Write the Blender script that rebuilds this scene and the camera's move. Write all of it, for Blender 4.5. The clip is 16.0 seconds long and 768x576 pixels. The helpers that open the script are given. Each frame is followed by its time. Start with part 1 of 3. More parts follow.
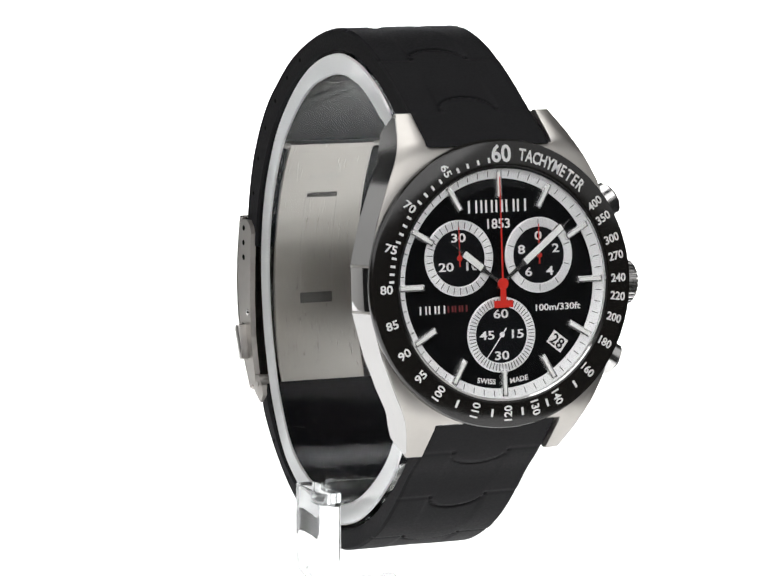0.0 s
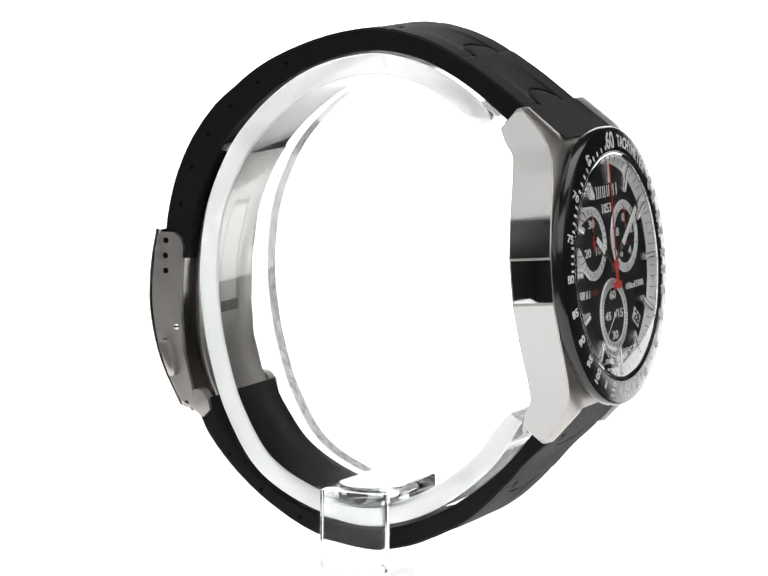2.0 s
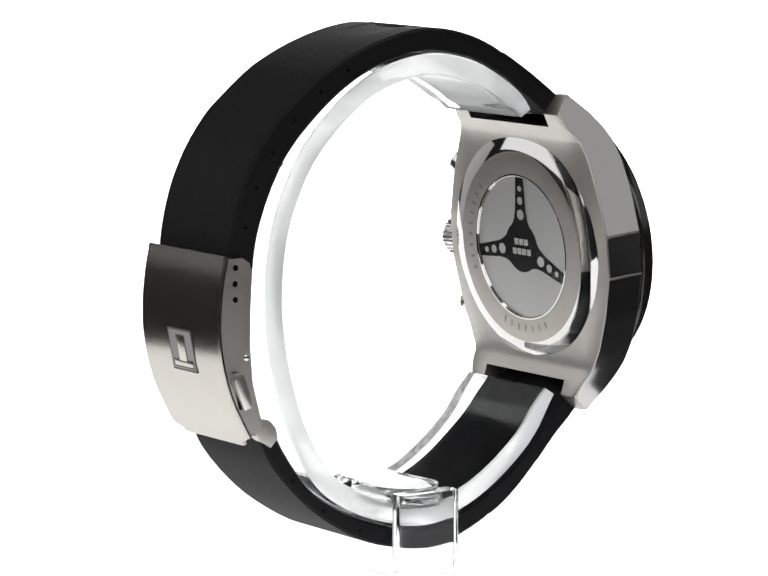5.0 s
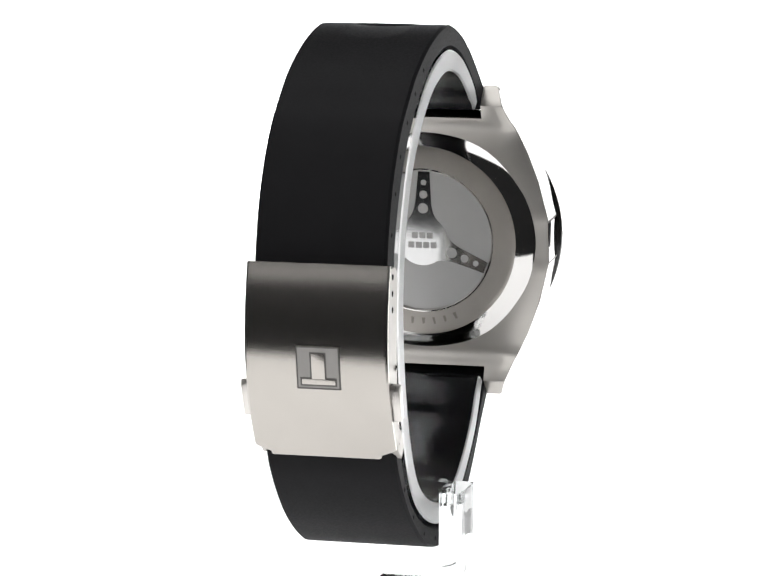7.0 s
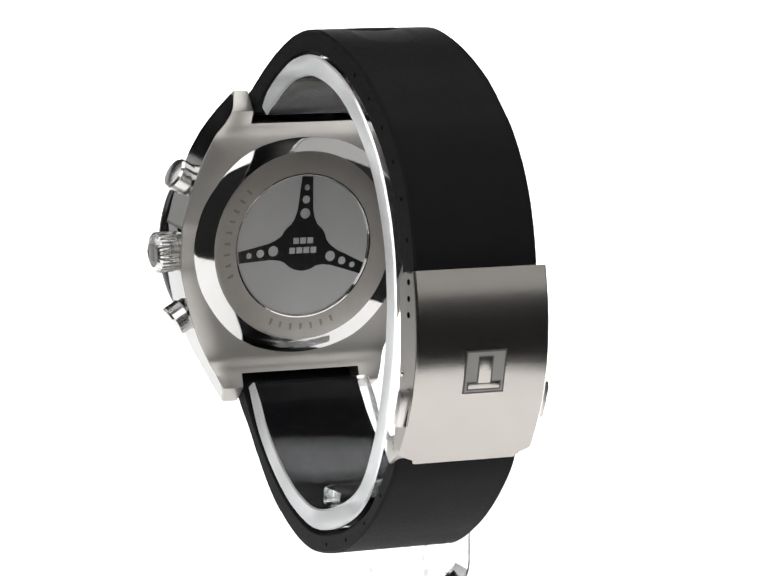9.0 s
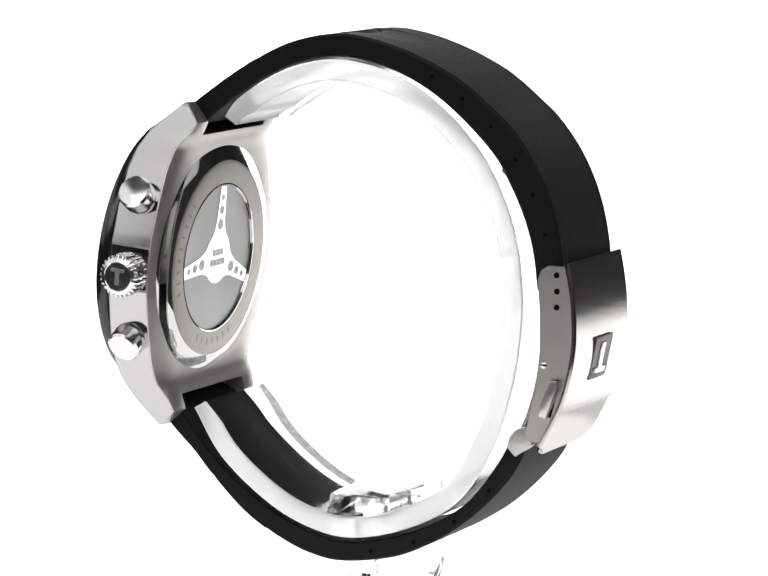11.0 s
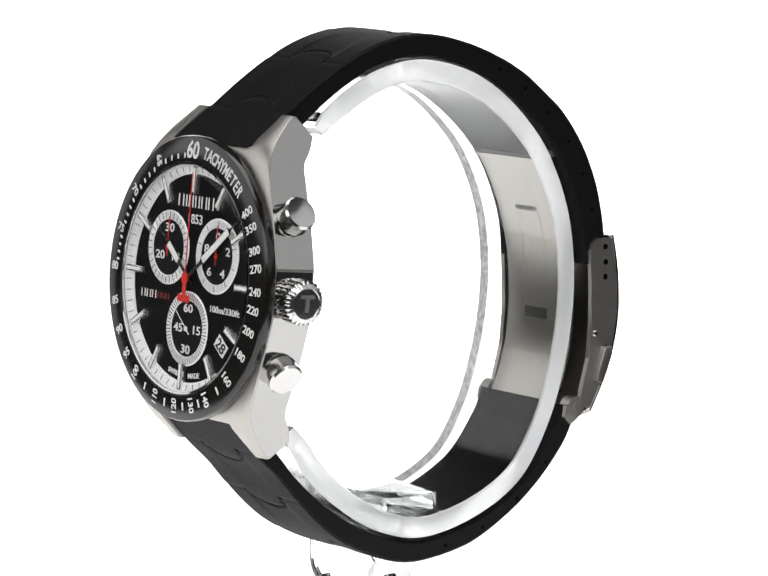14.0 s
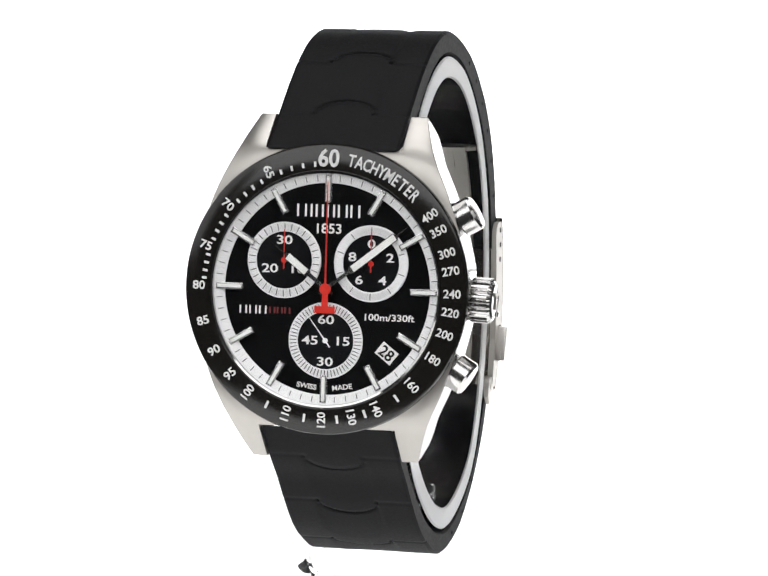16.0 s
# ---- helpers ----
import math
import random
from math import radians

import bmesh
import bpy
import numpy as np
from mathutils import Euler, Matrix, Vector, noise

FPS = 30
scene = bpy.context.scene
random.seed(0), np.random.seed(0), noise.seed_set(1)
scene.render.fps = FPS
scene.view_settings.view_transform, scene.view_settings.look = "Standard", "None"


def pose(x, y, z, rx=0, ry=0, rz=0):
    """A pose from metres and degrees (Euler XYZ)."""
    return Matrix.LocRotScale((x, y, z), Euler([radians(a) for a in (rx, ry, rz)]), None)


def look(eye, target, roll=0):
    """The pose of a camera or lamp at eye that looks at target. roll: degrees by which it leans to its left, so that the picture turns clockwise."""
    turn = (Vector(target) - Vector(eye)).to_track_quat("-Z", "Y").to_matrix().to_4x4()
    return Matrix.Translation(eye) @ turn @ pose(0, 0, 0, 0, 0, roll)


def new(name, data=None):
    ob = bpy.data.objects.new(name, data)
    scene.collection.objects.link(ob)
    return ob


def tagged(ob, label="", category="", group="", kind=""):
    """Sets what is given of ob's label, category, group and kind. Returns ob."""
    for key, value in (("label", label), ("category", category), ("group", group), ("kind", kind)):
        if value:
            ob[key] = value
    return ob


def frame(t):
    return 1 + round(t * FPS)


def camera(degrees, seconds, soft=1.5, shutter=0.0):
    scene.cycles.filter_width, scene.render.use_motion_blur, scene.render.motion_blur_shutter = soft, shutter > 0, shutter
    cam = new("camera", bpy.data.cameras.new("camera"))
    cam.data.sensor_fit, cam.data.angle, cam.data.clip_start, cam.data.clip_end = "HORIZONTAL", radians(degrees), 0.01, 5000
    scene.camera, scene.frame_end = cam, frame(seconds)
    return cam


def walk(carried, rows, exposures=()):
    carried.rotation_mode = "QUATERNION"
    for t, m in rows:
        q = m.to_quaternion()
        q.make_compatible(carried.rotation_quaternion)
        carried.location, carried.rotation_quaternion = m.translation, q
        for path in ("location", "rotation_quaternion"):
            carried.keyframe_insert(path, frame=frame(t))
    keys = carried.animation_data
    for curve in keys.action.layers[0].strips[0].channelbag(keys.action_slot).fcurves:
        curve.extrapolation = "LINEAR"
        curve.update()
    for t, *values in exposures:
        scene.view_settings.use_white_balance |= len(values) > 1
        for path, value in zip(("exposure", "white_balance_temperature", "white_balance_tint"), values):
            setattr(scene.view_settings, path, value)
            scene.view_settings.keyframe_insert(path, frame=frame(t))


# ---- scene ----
MM = 0.001
TURN_RATE, TURN_START = 20.0173, 25.176
# seconds, turn error in degrees, drift of the turning plate in mm (across, away, up)
DRIFT = [(0.0, -0.099, -0.09, 1.75, 0.06),
         (1.0, 0.084, 0.07, 3.13, 0.13),
         (2.0, -0.13, 0.11, 3.65, 0.22),
         (3.2, 0.051, 0.01, 3.88, 0.24),
         (5.3, 0.054, -0.19, 3.21, 0.05),
         (6.0, -0.133, -0.08, 1.1, 0.22),
         (7.0, 0.181, 0.39, -2.1, 0.52),
         (7.5, 0.0, 0.66, -2.03, 0.32),
         (8.0, -0.25, 0.85, -1.97, 0.13),
         (8.5, -0.25, 0.4, -2.02, 0.0),
         (9.0, -0.224, -0.02, -2.08, -0.13),
         (9.7, -0.175, -0.49, -2.45, -0.24),
         (11.8, -0.119, -0.13, -1.91, -0.41),
         (13.0, 0.123, 0.09, -4.59, -0.07),
         (14.0, 0.6, 0.22, -2.6, -0.17),
         (14.5, 0.9, 0.2, -1.76, -0.21),
         (15.0, 0.75, -0.12, -0.92, -0.25),
         (15.5, 0.55, -0.6, -0.2, -0.28),
         (16.0, 0.65, -1.02, 0.51, -0.31)]

# ---- camera ----
EYE = (0.0, -0.58, 0.124)
PITCH, YAW, ROLL = -7.4907, 0.0147, 0.3257
cam = camera(11.7519, 16.0, soft=1.5)
aim = (EYE[0] - math.sin(radians(YAW)) * math.cos(radians(PITCH)),
       EYE[1] + math.cos(radians(YAW)) * math.cos(radians(PITCH)),
       EYE[2] + math.sin(radians(PITCH)))
walk(cam, [(0.0, look(EYE, aim, ROLL)), (16.0, look(EYE, aim, ROLL))])

# ---- world and lights ----
world = bpy.data.worlds.new("studio_dark")
scene.world = world
world.use_nodes = True
world.node_tree.nodes["Background"].inputs[0].default_value = (0.4, 0.4, 0.41, 1)
world.node_tree.nodes["Background"].inputs[1].default_value = 0.06


def softbox(name, place, target, wide, high, watts, color=(1, 1, 1)):
    lamp = bpy.data.lights.new(name, "AREA")
    lamp.shape, lamp.size, lamp.size_y, lamp.energy, lamp.color = "RECTANGLE", wide, high, watts, color
    ob = new(name, lamp)
    ob.matrix_world = look(place, target)
    return ob


softbox("overhead_softbox", (0.0, 0.1, 1.1), (0, 0.1, 0.0), 0.9, 0.9, 6.6)
softbox("front_softbox", (0.0, -1.05, 0.84), (0, 0, 0.08), 2.3, 0.76, 11.8)
softbox("left_softbox", (-1.2, -0.12, 0.66), (0, -0.12, 0.05), 1.7, 0.9, 6.0)
softbox("right_softbox", (1.2, -0.45, 0.66), (0, -0.45, 0.05), 1.7, 0.8, 2.7)
scene.view_settings.exposure = 0.0

# ---- materials ----


def material(name, color, rough=0.5, metal=0.0, grain=None, bump=0.0, spots=0.0, **more):
    """A surface with fine grain (grain: scale along x, y, z per metre) and slow stains."""
    m = bpy.data.materials.new(name)
    m.use_nodes = True
    nt = m.node_tree
    b = nt.nodes["Principled BSDF"]
    b.inputs["Base Color"].default_value = (*color, 1)
    b.inputs["Roughness"].default_value = rough
    b.inputs["Metallic"].default_value = metal
    for key, value in more.items():
        b.inputs[key.replace("_", " ")].default_value = value
    if grain:
        tc = nt.nodes.new("ShaderNodeTexCoord")
        mp = nt.nodes.new("ShaderNodeMapping")
        mp.inputs["Scale"].default_value = grain
        no = nt.nodes.new("ShaderNodeTexNoise")
        no.inputs["Scale"].default_value = 1.0
        no.inputs["Detail"].default_value = 3.0
        nt.links.new(tc.outputs["Object"], mp.inputs["Vector"])
        nt.links.new(mp.outputs["Vector"], no.inputs["Vector"])
        ra = nt.nodes.new("ShaderNodeMapRange")
        ra.inputs["To Min"].default_value, ra.inputs["To Max"].default_value = rough * 0.75, rough * 1.25
        nt.links.new(no.outputs["Fac"], ra.inputs["Value"])
        nt.links.new(ra.outputs["Result"], b.inputs["Roughness"])
        if bump:
            bu = nt.nodes.new("ShaderNodeBump")
            bu.inputs["Strength"].default_value, bu.inputs["Distance"].default_value = bump, 0.0001
            nt.links.new(no.outputs["Fac"], bu.inputs["Height"])
            nt.links.new(bu.outputs["Normal"], b.inputs["Normal"])
        if spots:
            n2 = nt.nodes.new("ShaderNodeTexNoise")
            n2.inputs["Scale"].default_value = 260.0
            mix = nt.nodes.new("ShaderNodeMix")
            mix.data_type = "RGBA"
            mix.inputs[6].default_value = (*[c * (1 - spots) for c in color], 1)
            mix.inputs[7].default_value = (*[min(1, c * (1 + spots)) for c in color], 1)
            nt.links.new(tc.outputs["Object"], n2.inputs["Vector"])
            nt.links.new(n2.outputs["Fac"], mix.inputs[0])
            nt.links.new(mix.outputs[2], b.inputs["Base Color"])
    return m


def glass(name, color, ior, rough=0.0):
    m = bpy.data.materials.new(name)
    m.use_nodes = True
    nt = m.node_tree
    nt.nodes.remove(nt.nodes["Principled BSDF"])
    g = nt.nodes.new("ShaderNodeBsdfGlass")
    g.inputs["Color"].default_value, g.inputs["IOR"].default_value, g.inputs["Roughness"].default_value = (*color, 1), ior, rough
    nt.links.new(g.outputs[0], nt.nodes["Material Output"].inputs[0])
    return m


# White surface with emission added, so part of its brightness is its own glow.
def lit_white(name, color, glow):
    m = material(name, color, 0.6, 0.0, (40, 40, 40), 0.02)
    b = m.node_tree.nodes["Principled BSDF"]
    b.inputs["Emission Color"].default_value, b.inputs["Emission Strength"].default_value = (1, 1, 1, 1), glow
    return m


RUBBER = material("black_rubber", (0.0084, 0.0082, 0.0092), 0.56, 0, (2600, 2600, 2600), 0.06, 0.12, Specular_IOR_Level=0.07)
STEEL = material("brushed_steel", (0.58, 0.556, 0.53), 0.30, 1.0, (9000, 500, 260), 0.10, 0.04)
STEEL_UP = material("brushed_steel_lengthwise", (0.42, 0.397, 0.37), 0.19, 1.0, (16000, 700, 300), 0.04, 0.04)
FLANK = material("polished_flank_steel", (0.43, 0.425, 0.42), 0.09, 1.0, (300, 300, 300), 0.01, 0.03)
POLISH = material("polished_steel", (0.56, 0.55, 0.54), 0.06, 1.0, (300, 300, 300), 0.01, 0.02)
SATIN = material("satin_steel", (0.46, 0.440, 0.414), 0.40, 1.0, (700, 700, 700), 0.03, 0.03)
BEZEL = material("black_bezel", (0.010, 0.009, 0.008), 0.16, 0.0, (900, 900, 900), 0.01, 0.1, Specular_IOR_Level=0.55)
DIAL = material("black_dial", (0.003, 0.003, 0.0034), 0.42, 0, (1500, 1500, 1500), 0.02, 0.1, Specular_IOR_Level=0.07)
SUBDIAL = material("subdial_black", (0.006, 0.006, 0.007), 0.4, 0, (9000, 9000, 9000), 0.05, 0.1, Specular_IOR_Level=0.1)
SILVER = material("silver_ring", (0.90, 0.90, 0.90), 0.38, 0.08, (4000, 4000, 4000), 0.04, 0.05)
WHITE = material("white_print", (0.80, 0.80, 0.79), 0.5)
RED = material("red_lacquer", (0.62, 0.022, 0.012), 0.35)
DULL_RED = material("dull_red_print", (0.13, 0.008, 0.010), 0.5)
HAND = material("hand_steel", (0.34, 0.335, 0.33), 0.22, 1.0, (900, 900, 900), 0.02, 0.05)
LUME = material("white_lume", (0.82, 0.83, 0.80), 0.55)
INK = material("black_ink", (0.008, 0.008, 0.008), 0.5, 0.0, (1200, 1200, 1200), 0.02, 0.1, Specular_IOR_Level=0.2)
WINDOW = material("grey_satin_window", (0.44, 0.435, 0.43), 0.40, 0.85, (200, 200, 200), 0.01, 0.03)
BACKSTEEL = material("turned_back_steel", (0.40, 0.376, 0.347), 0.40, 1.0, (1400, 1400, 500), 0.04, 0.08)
EMBLEM = material("mirror_black_emblem", (0.52, 0.52, 0.52), 0.07, 1.0, (1200, 1200, 1200), 0.01, 0.05)
BLADE = material("blade_steel", (0.42, 0.397, 0.365), 0.30, 1.0, (5000, 400, 400), 0.0, 0.05)
MARKER = material("marker_steel", (0.88, 0.88, 0.87), 0.20, 0.9, (900, 900, 900), 0.02, 0.04)
TURNED = material("turned_silver", (0.94, 0.94, 0.94), 0.34, 0.5, (4000, 4000, 4000), 0.04, 0.06)
_tangent = TURNED.node_tree.nodes.new("ShaderNodeTangent")
_tangent.direction_type, _tangent.axis = "RADIAL", "Z"
TURNED.node_tree.nodes["Principled BSDF"].inputs["Anisotropic"].default_value = 0.9
TURNED.node_tree.links.new(_tangent.outputs[0], TURNED.node_tree.nodes["Principled BSDF"].inputs["Tangent"])
# steel darkened by the shade that would lie in shallow engraved grooves
SHALLOW_SHADE = material("shallow_engraving_shade", (0.25, 0.235, 0.215), 0.42, 1.0, (2000, 2000, 2000), 0.1)
BLAST = material("blasted_steel", (0.30, 0.29, 0.28), 0.5, 1.0, (5000, 5000, 5000), 0.3, 0.06)
# darker still: shade of engraved lines and slots, put into the colour
GROOVE_SHADE = material("groove_shade_steel", (0.12, 0.115, 0.11), 0.45, 1.0, (2000, 2000, 2000), 0.1)
PUSHER = material("pusher_steel", (0.62, 0.61, 0.60), 0.2, 1.0, (900, 900, 900), 0.02, 0.03)
# near-black that stands for the shade inside holes, notches and slots
HOLE_SHADE = material("hole_shade", (0.003, 0.003, 0.003), 0.8, Specular_IOR_Level=0.03)
ACRYLIC = glass("clear_acrylic", (0.985, 0.99, 0.99), 1.27, 0.05)


def frosted(name):
    """Sawn acrylic edge: white, letting light through, slightly mottled."""
    m = bpy.data.materials.new(name)
    m.use_nodes = True
    nt = m.node_tree
    nt.nodes.remove(nt.nodes["Principled BSDF"])
    tc = nt.nodes.new("ShaderNodeTexCoord")
    no = nt.nodes.new("ShaderNodeTexNoise")
    no.inputs["Scale"].default_value, no.inputs["Detail"].default_value = 900.0, 4.0
    nt.links.new(tc.outputs["Object"], no.inputs["Vector"])
    ramp = nt.nodes.new("ShaderNodeMapRange")
    ramp.inputs["To Min"].default_value, ramp.inputs["To Max"].default_value = -0.1, 1.05
    nt.links.new(no.outputs["Fac"], ramp.inputs["Value"])
    di, tr, gl = nt.nodes.new("ShaderNodeBsdfDiffuse"), nt.nodes.new("ShaderNodeBsdfTranslucent"), nt.nodes.new("ShaderNodeBsdfGlass")
    di.inputs["Color"].default_value = tr.inputs["Color"].default_value = (0.97, 0.975, 0.975, 1)
    gl.inputs["Roughness"].default_value, gl.inputs["IOR"].default_value = 0.28, 1.45
    a, b = nt.nodes.new("ShaderNodeMixShader"), nt.nodes.new("ShaderNodeMixShader")
    a.inputs[0].default_value = 0.5
    nt.links.new(di.outputs[0], a.inputs[1])
    nt.links.new(tr.outputs[0], a.inputs[2])
    nt.links.new(ramp.outputs["Result"], b.inputs[0])
    nt.links.new(a.outputs[0], b.inputs[1])
    nt.links.new(gl.outputs[0], b.inputs[2])
    nt.links.new(b.outputs[0], nt.nodes["Material Output"].inputs[0])
    return m


FROST = frosted("frosted_acrylic_edge")
CRYSTAL = glass("coated_sapphire_crystal", (1, 1, 1), 1.3)
# table, backdrop and boards carry added emission besides the softboxes' light
TABLE = lit_white("glowing_white_table", (0.85, 0.85, 0.85), 0.80)
SWEEP = lit_white("glowing_white_backdrop", (0.85, 0.85, 0.85), 2.4)
BOARD = lit_white("faintly_glowing_board", (0.8, 0.8, 0.79), 0.10)
GREY = material("grey_studio_wall", (0.045, 0.045, 0.046), 0.85, 0, (30, 30, 30), 0.05, 0.1)

# ---- mesh helpers; the watch and the stand are drawn in mm ----


def part(name, bm, mat, parent, label="", smooth=True, angle=35):
    """Links a bmesh drawn in mm as one mesh under parent."""
    me = bpy.data.meshes.new(name)
    bmesh.ops.recalc_face_normals(bm, faces=bm.faces)
    for f in bm.faces:
        f.smooth = smooth
    for e in bm.edges:
        if len(e.link_faces) == 2 and e.calc_face_angle(0) > radians(angle):
            e.smooth = False
    bmesh.ops.scale(bm, vec=(MM, MM, MM), verts=bm.verts)
    bm.to_mesh(me)
    bm.free()
    me.materials.append(mat)
    ob = new(name, me)
    ob.parent = parent
    if label:
        ob["label"] = label
    return ob


MID = 1.27          # the watch's middle plane beside the turning axis
LIFT = 53.0         # the watch's zero height over the table
LEAN = radians(5.2)
CASE = Matrix(((1, 0, 0, MID + 0.2), (0, math.sin(LEAN), -math.cos(LEAN), -39.1), (0, math.cos(LEAN), math.sin(LEAN), -0.25 + LIFT), (0, 0, 0, 1)))
BODY = Matrix.Translation((MID, 0, LIFT))


def in_metres(m):
    """A placing in mm as an object's own matrix."""
    out = m.copy()
    out.translation = out.translation * MM
    return out


def placed(bm, m):
    bmesh.ops.transform(bm, matrix=m, verts=bm.verts)
    return bm


def lathe(profile, steps=96, wave=None):
    """A turned ring or disc round the w axis; profile: closed list of (radius, w)."""
    bm = bmesh.new()
    rings = []
    for k in range(steps):
        a = 2 * math.pi * k / steps
        ring = []
        for j, (r, w) in enumerate(profile):
            rr = r if wave is None else wave(r, w, k, j)
            ring.append(bm.verts.new((rr * math.cos(a), rr * math.sin(a), w)))
        rings.append(ring)
    n = len(profile)
    for k in range(steps):
        a, b = rings[k], rings[(k + 1) % steps]
        for j in range(n):
            bm.faces.new((a[j], a[(j + 1) % n], b[(j + 1) % n], b[j]))
    bmesh.ops.remove_doubles(bm, verts=bm.verts, dist=1e-5)
    bmesh.ops.dissolve_degenerate(bm, edges=bm.edges, dist=1e-6)
    return bm


def disc(radius, w0, w1, steps=64):
    return lathe([(0.0, w0), (radius, w0), (radius, w1), (0.0, w1)], steps)


def slab(outline, w0, w1, bevel=0.0):
    """A plate with the outline [(u, v)] between heights w0 and w1."""
    bm = bmesh.new()
    low = [bm.verts.new((u, v, w0)) for u, v in outline]
    top = [bm.verts.new((u, v, w1)) for u, v in outline]
    bm.faces.new(low[::-1])
    lid = bm.faces.new(top)
    n = len(outline)
    for i in range(n):
        bm.faces.new((low[i], low[(i + 1) % n], top[(i + 1) % n], top[i]))
    if bevel:
        bmesh.ops.bevel(bm, geom=list(lid.edges), offset=bevel, segments=2, affect="EDGES", profile=0.6)
    return bm


def bar(length, width, w0, w1, bevel=0.0):
    h, l = width / 2, length
    return slab([(-h, 0), (h, 0), (h, l), (-h, l)], w0, w1, bevel)


def join(*meshes):
    out = bmesh.new()
    for bm in meshes:
        me = bpy.data.meshes.new("tmp")
        bm.to_mesh(me)
        bm.free()
        out.from_mesh(me)
        bpy.data.meshes.remove(me)
    return out


def spin(degrees_cw, r=0.0):
    """A place at radius r on the dial, turned clockwise from twelve."""
    return Matrix.Rotation(-radians(degrees_cw), 4, "Z") @ Matrix.Translation((0, r, 0))


def lettering(text, height, wide=1.0, thick=0.04, bold=0.022):
    """Raised characters, centred, capital height in mm, drawn in the plane u, v."""
    cu = bpy.data.curves.new("lettering", "FONT")
    cu.body, cu.align_x, cu.align_y, cu.resolution_u = text, "CENTER", "CENTER", 3
    cu.size, cu.extrude, cu.offset = height / 0.69, thick, bold * height
    ob = bpy.data.objects.new("lettering", cu)
    scene.collection.objects.link(ob)
    me = bpy.data.meshes.new_from_object(ob.evaluated_get(bpy.context.evaluated_depsgraph_get()))
    bm = bmesh.new()
    bm.from_mesh(me)
    bpy.data.objects.remove(ob)
    bpy.data.meshes.remove(me)
    bpy.data.curves.remove(cu)
    xs = [v.co.x for v in bm.verts]
    ys = [v.co.y for v in bm.verts]
    cx, cy = (min(xs) + max(xs)) / 2, (min(ys) + max(ys)) / 2
    for v in bm.verts:
        v.co.x, v.co.y = (v.co.x - cx) * wide, v.co.y - cy
    return bm


def spline(points, steps):
    """A smooth line through 2D points, evenly spaced."""
    pts = [Vector(p) for p in points]
    pts = [2 * pts[0] - pts[1]] + pts + [2 * pts[-1] - pts[-2]]
    fine = []
    for i in range(1, len(pts) - 2):
        a, b, c, d = pts[i - 1:i + 3]
        for k in range(24):
            t = k / 24
            fine.append(0.5 * (2 * b + (c - a) * t + (2 * a - 5 * b + 4 * c - d) * t * t + (3 * b - a - 3 * c + d) * t ** 3))
    fine.append(pts[-2])
    run = [0.0]
    for p, q in zip(fine, fine[1:]):
        run.append(run[-1] + (q - p).length)
    out, j = [], 0
    for k in range(steps):
        s = run[-1] * k / (steps - 1)
        while j < len(run) - 2 and run[j + 1] < s:
            j += 1
        t = (s - run[j]) / max(1e-9, run[j + 1] - run[j])
        out.append(fine[j].lerp(fine[j + 1], min(1, t)))
    return out, run[-1]


def band(outer, inner, half, cols=12, relief=None, bevel=0.45, half_at=None):
    """A strap or strip: outer and inner lines [(y, z)] with as many points, from x -half to +half."""
    bm = bmesh.new()
    n = len(outer)
    xs = [-1 + 2 * k / cols for k in range(cols + 1)]
    loops = []
    for i in range(n):
        o, q = Vector(outer[i]), Vector(inner[i])
        way = (o - q).normalized()
        thick = (o - q).length
        bv = min(bevel, thick * 0.45)
        hw = half if half_at is None else half_at(i / (n - 1))
        loop = []
        for x in xs:
            drop = relief(i / (n - 1), x * hw) if relief else 0.0
            edge = bv if abs(x) == 1 else 0.0
            p = o - way * (edge + drop)
            loop.append(bm.verts.new((x * hw, p.x, p.y)))
            if abs(x) == 1 and x < 0:
                p2 = o - way * drop
                loop.append(bm.verts.new((x * (hw - bv), p2.x, p2.y)))
            if x == xs[-2]:
                p2 = o - way * drop
                loop.append(bm.verts.new((hw - bv, p2.x, p2.y)))
        for x in reversed(xs):
            edge = bv if abs(x) == 1 else 0.0
            p = q + way * edge
            if x == -1:
                p2 = q
                loop.append(bm.verts.new((-(hw - bv), p2.x, p2.y)))
            loop.append(bm.verts.new((x * hw, p.x, p.y)))
            if x == 1:
                loop.append(bm.verts.new((hw - bv, q.x, q.y)))
        loops.append(loop)
    m = len(loops[0])
    for a, b in zip(loops, loops[1:]):
        for j in range(m):
            bm.faces.new((a[j], a[(j + 1) % m], b[(j + 1) % m], b[j]))
    bm.faces.new(loops[0])
    bm.faces.new(loops[-1][::-1])
    return bm


# ---- the studio ----


def plane_box(name, x0, x1, y0, y1, z0, z1, mat, label, category):
    bm = bmesh.new()
    bmesh.ops.create_cube(bm, size=1)
    for v in bm.verts:
        v.co = ((x0 + x1) / 2 + v.co.x * (x1 - x0), (y0 + y1) / 2 + v.co.y * (y1 - y0), (z0 + z1) / 2 + v.co.z * (z1 - z0))
    me = bpy.data.meshes.new(name)
    bm.to_mesh(me)
    bm.free()
    me.materials.append(mat)
    return tagged(new(name, me), label, category, kind="structure")


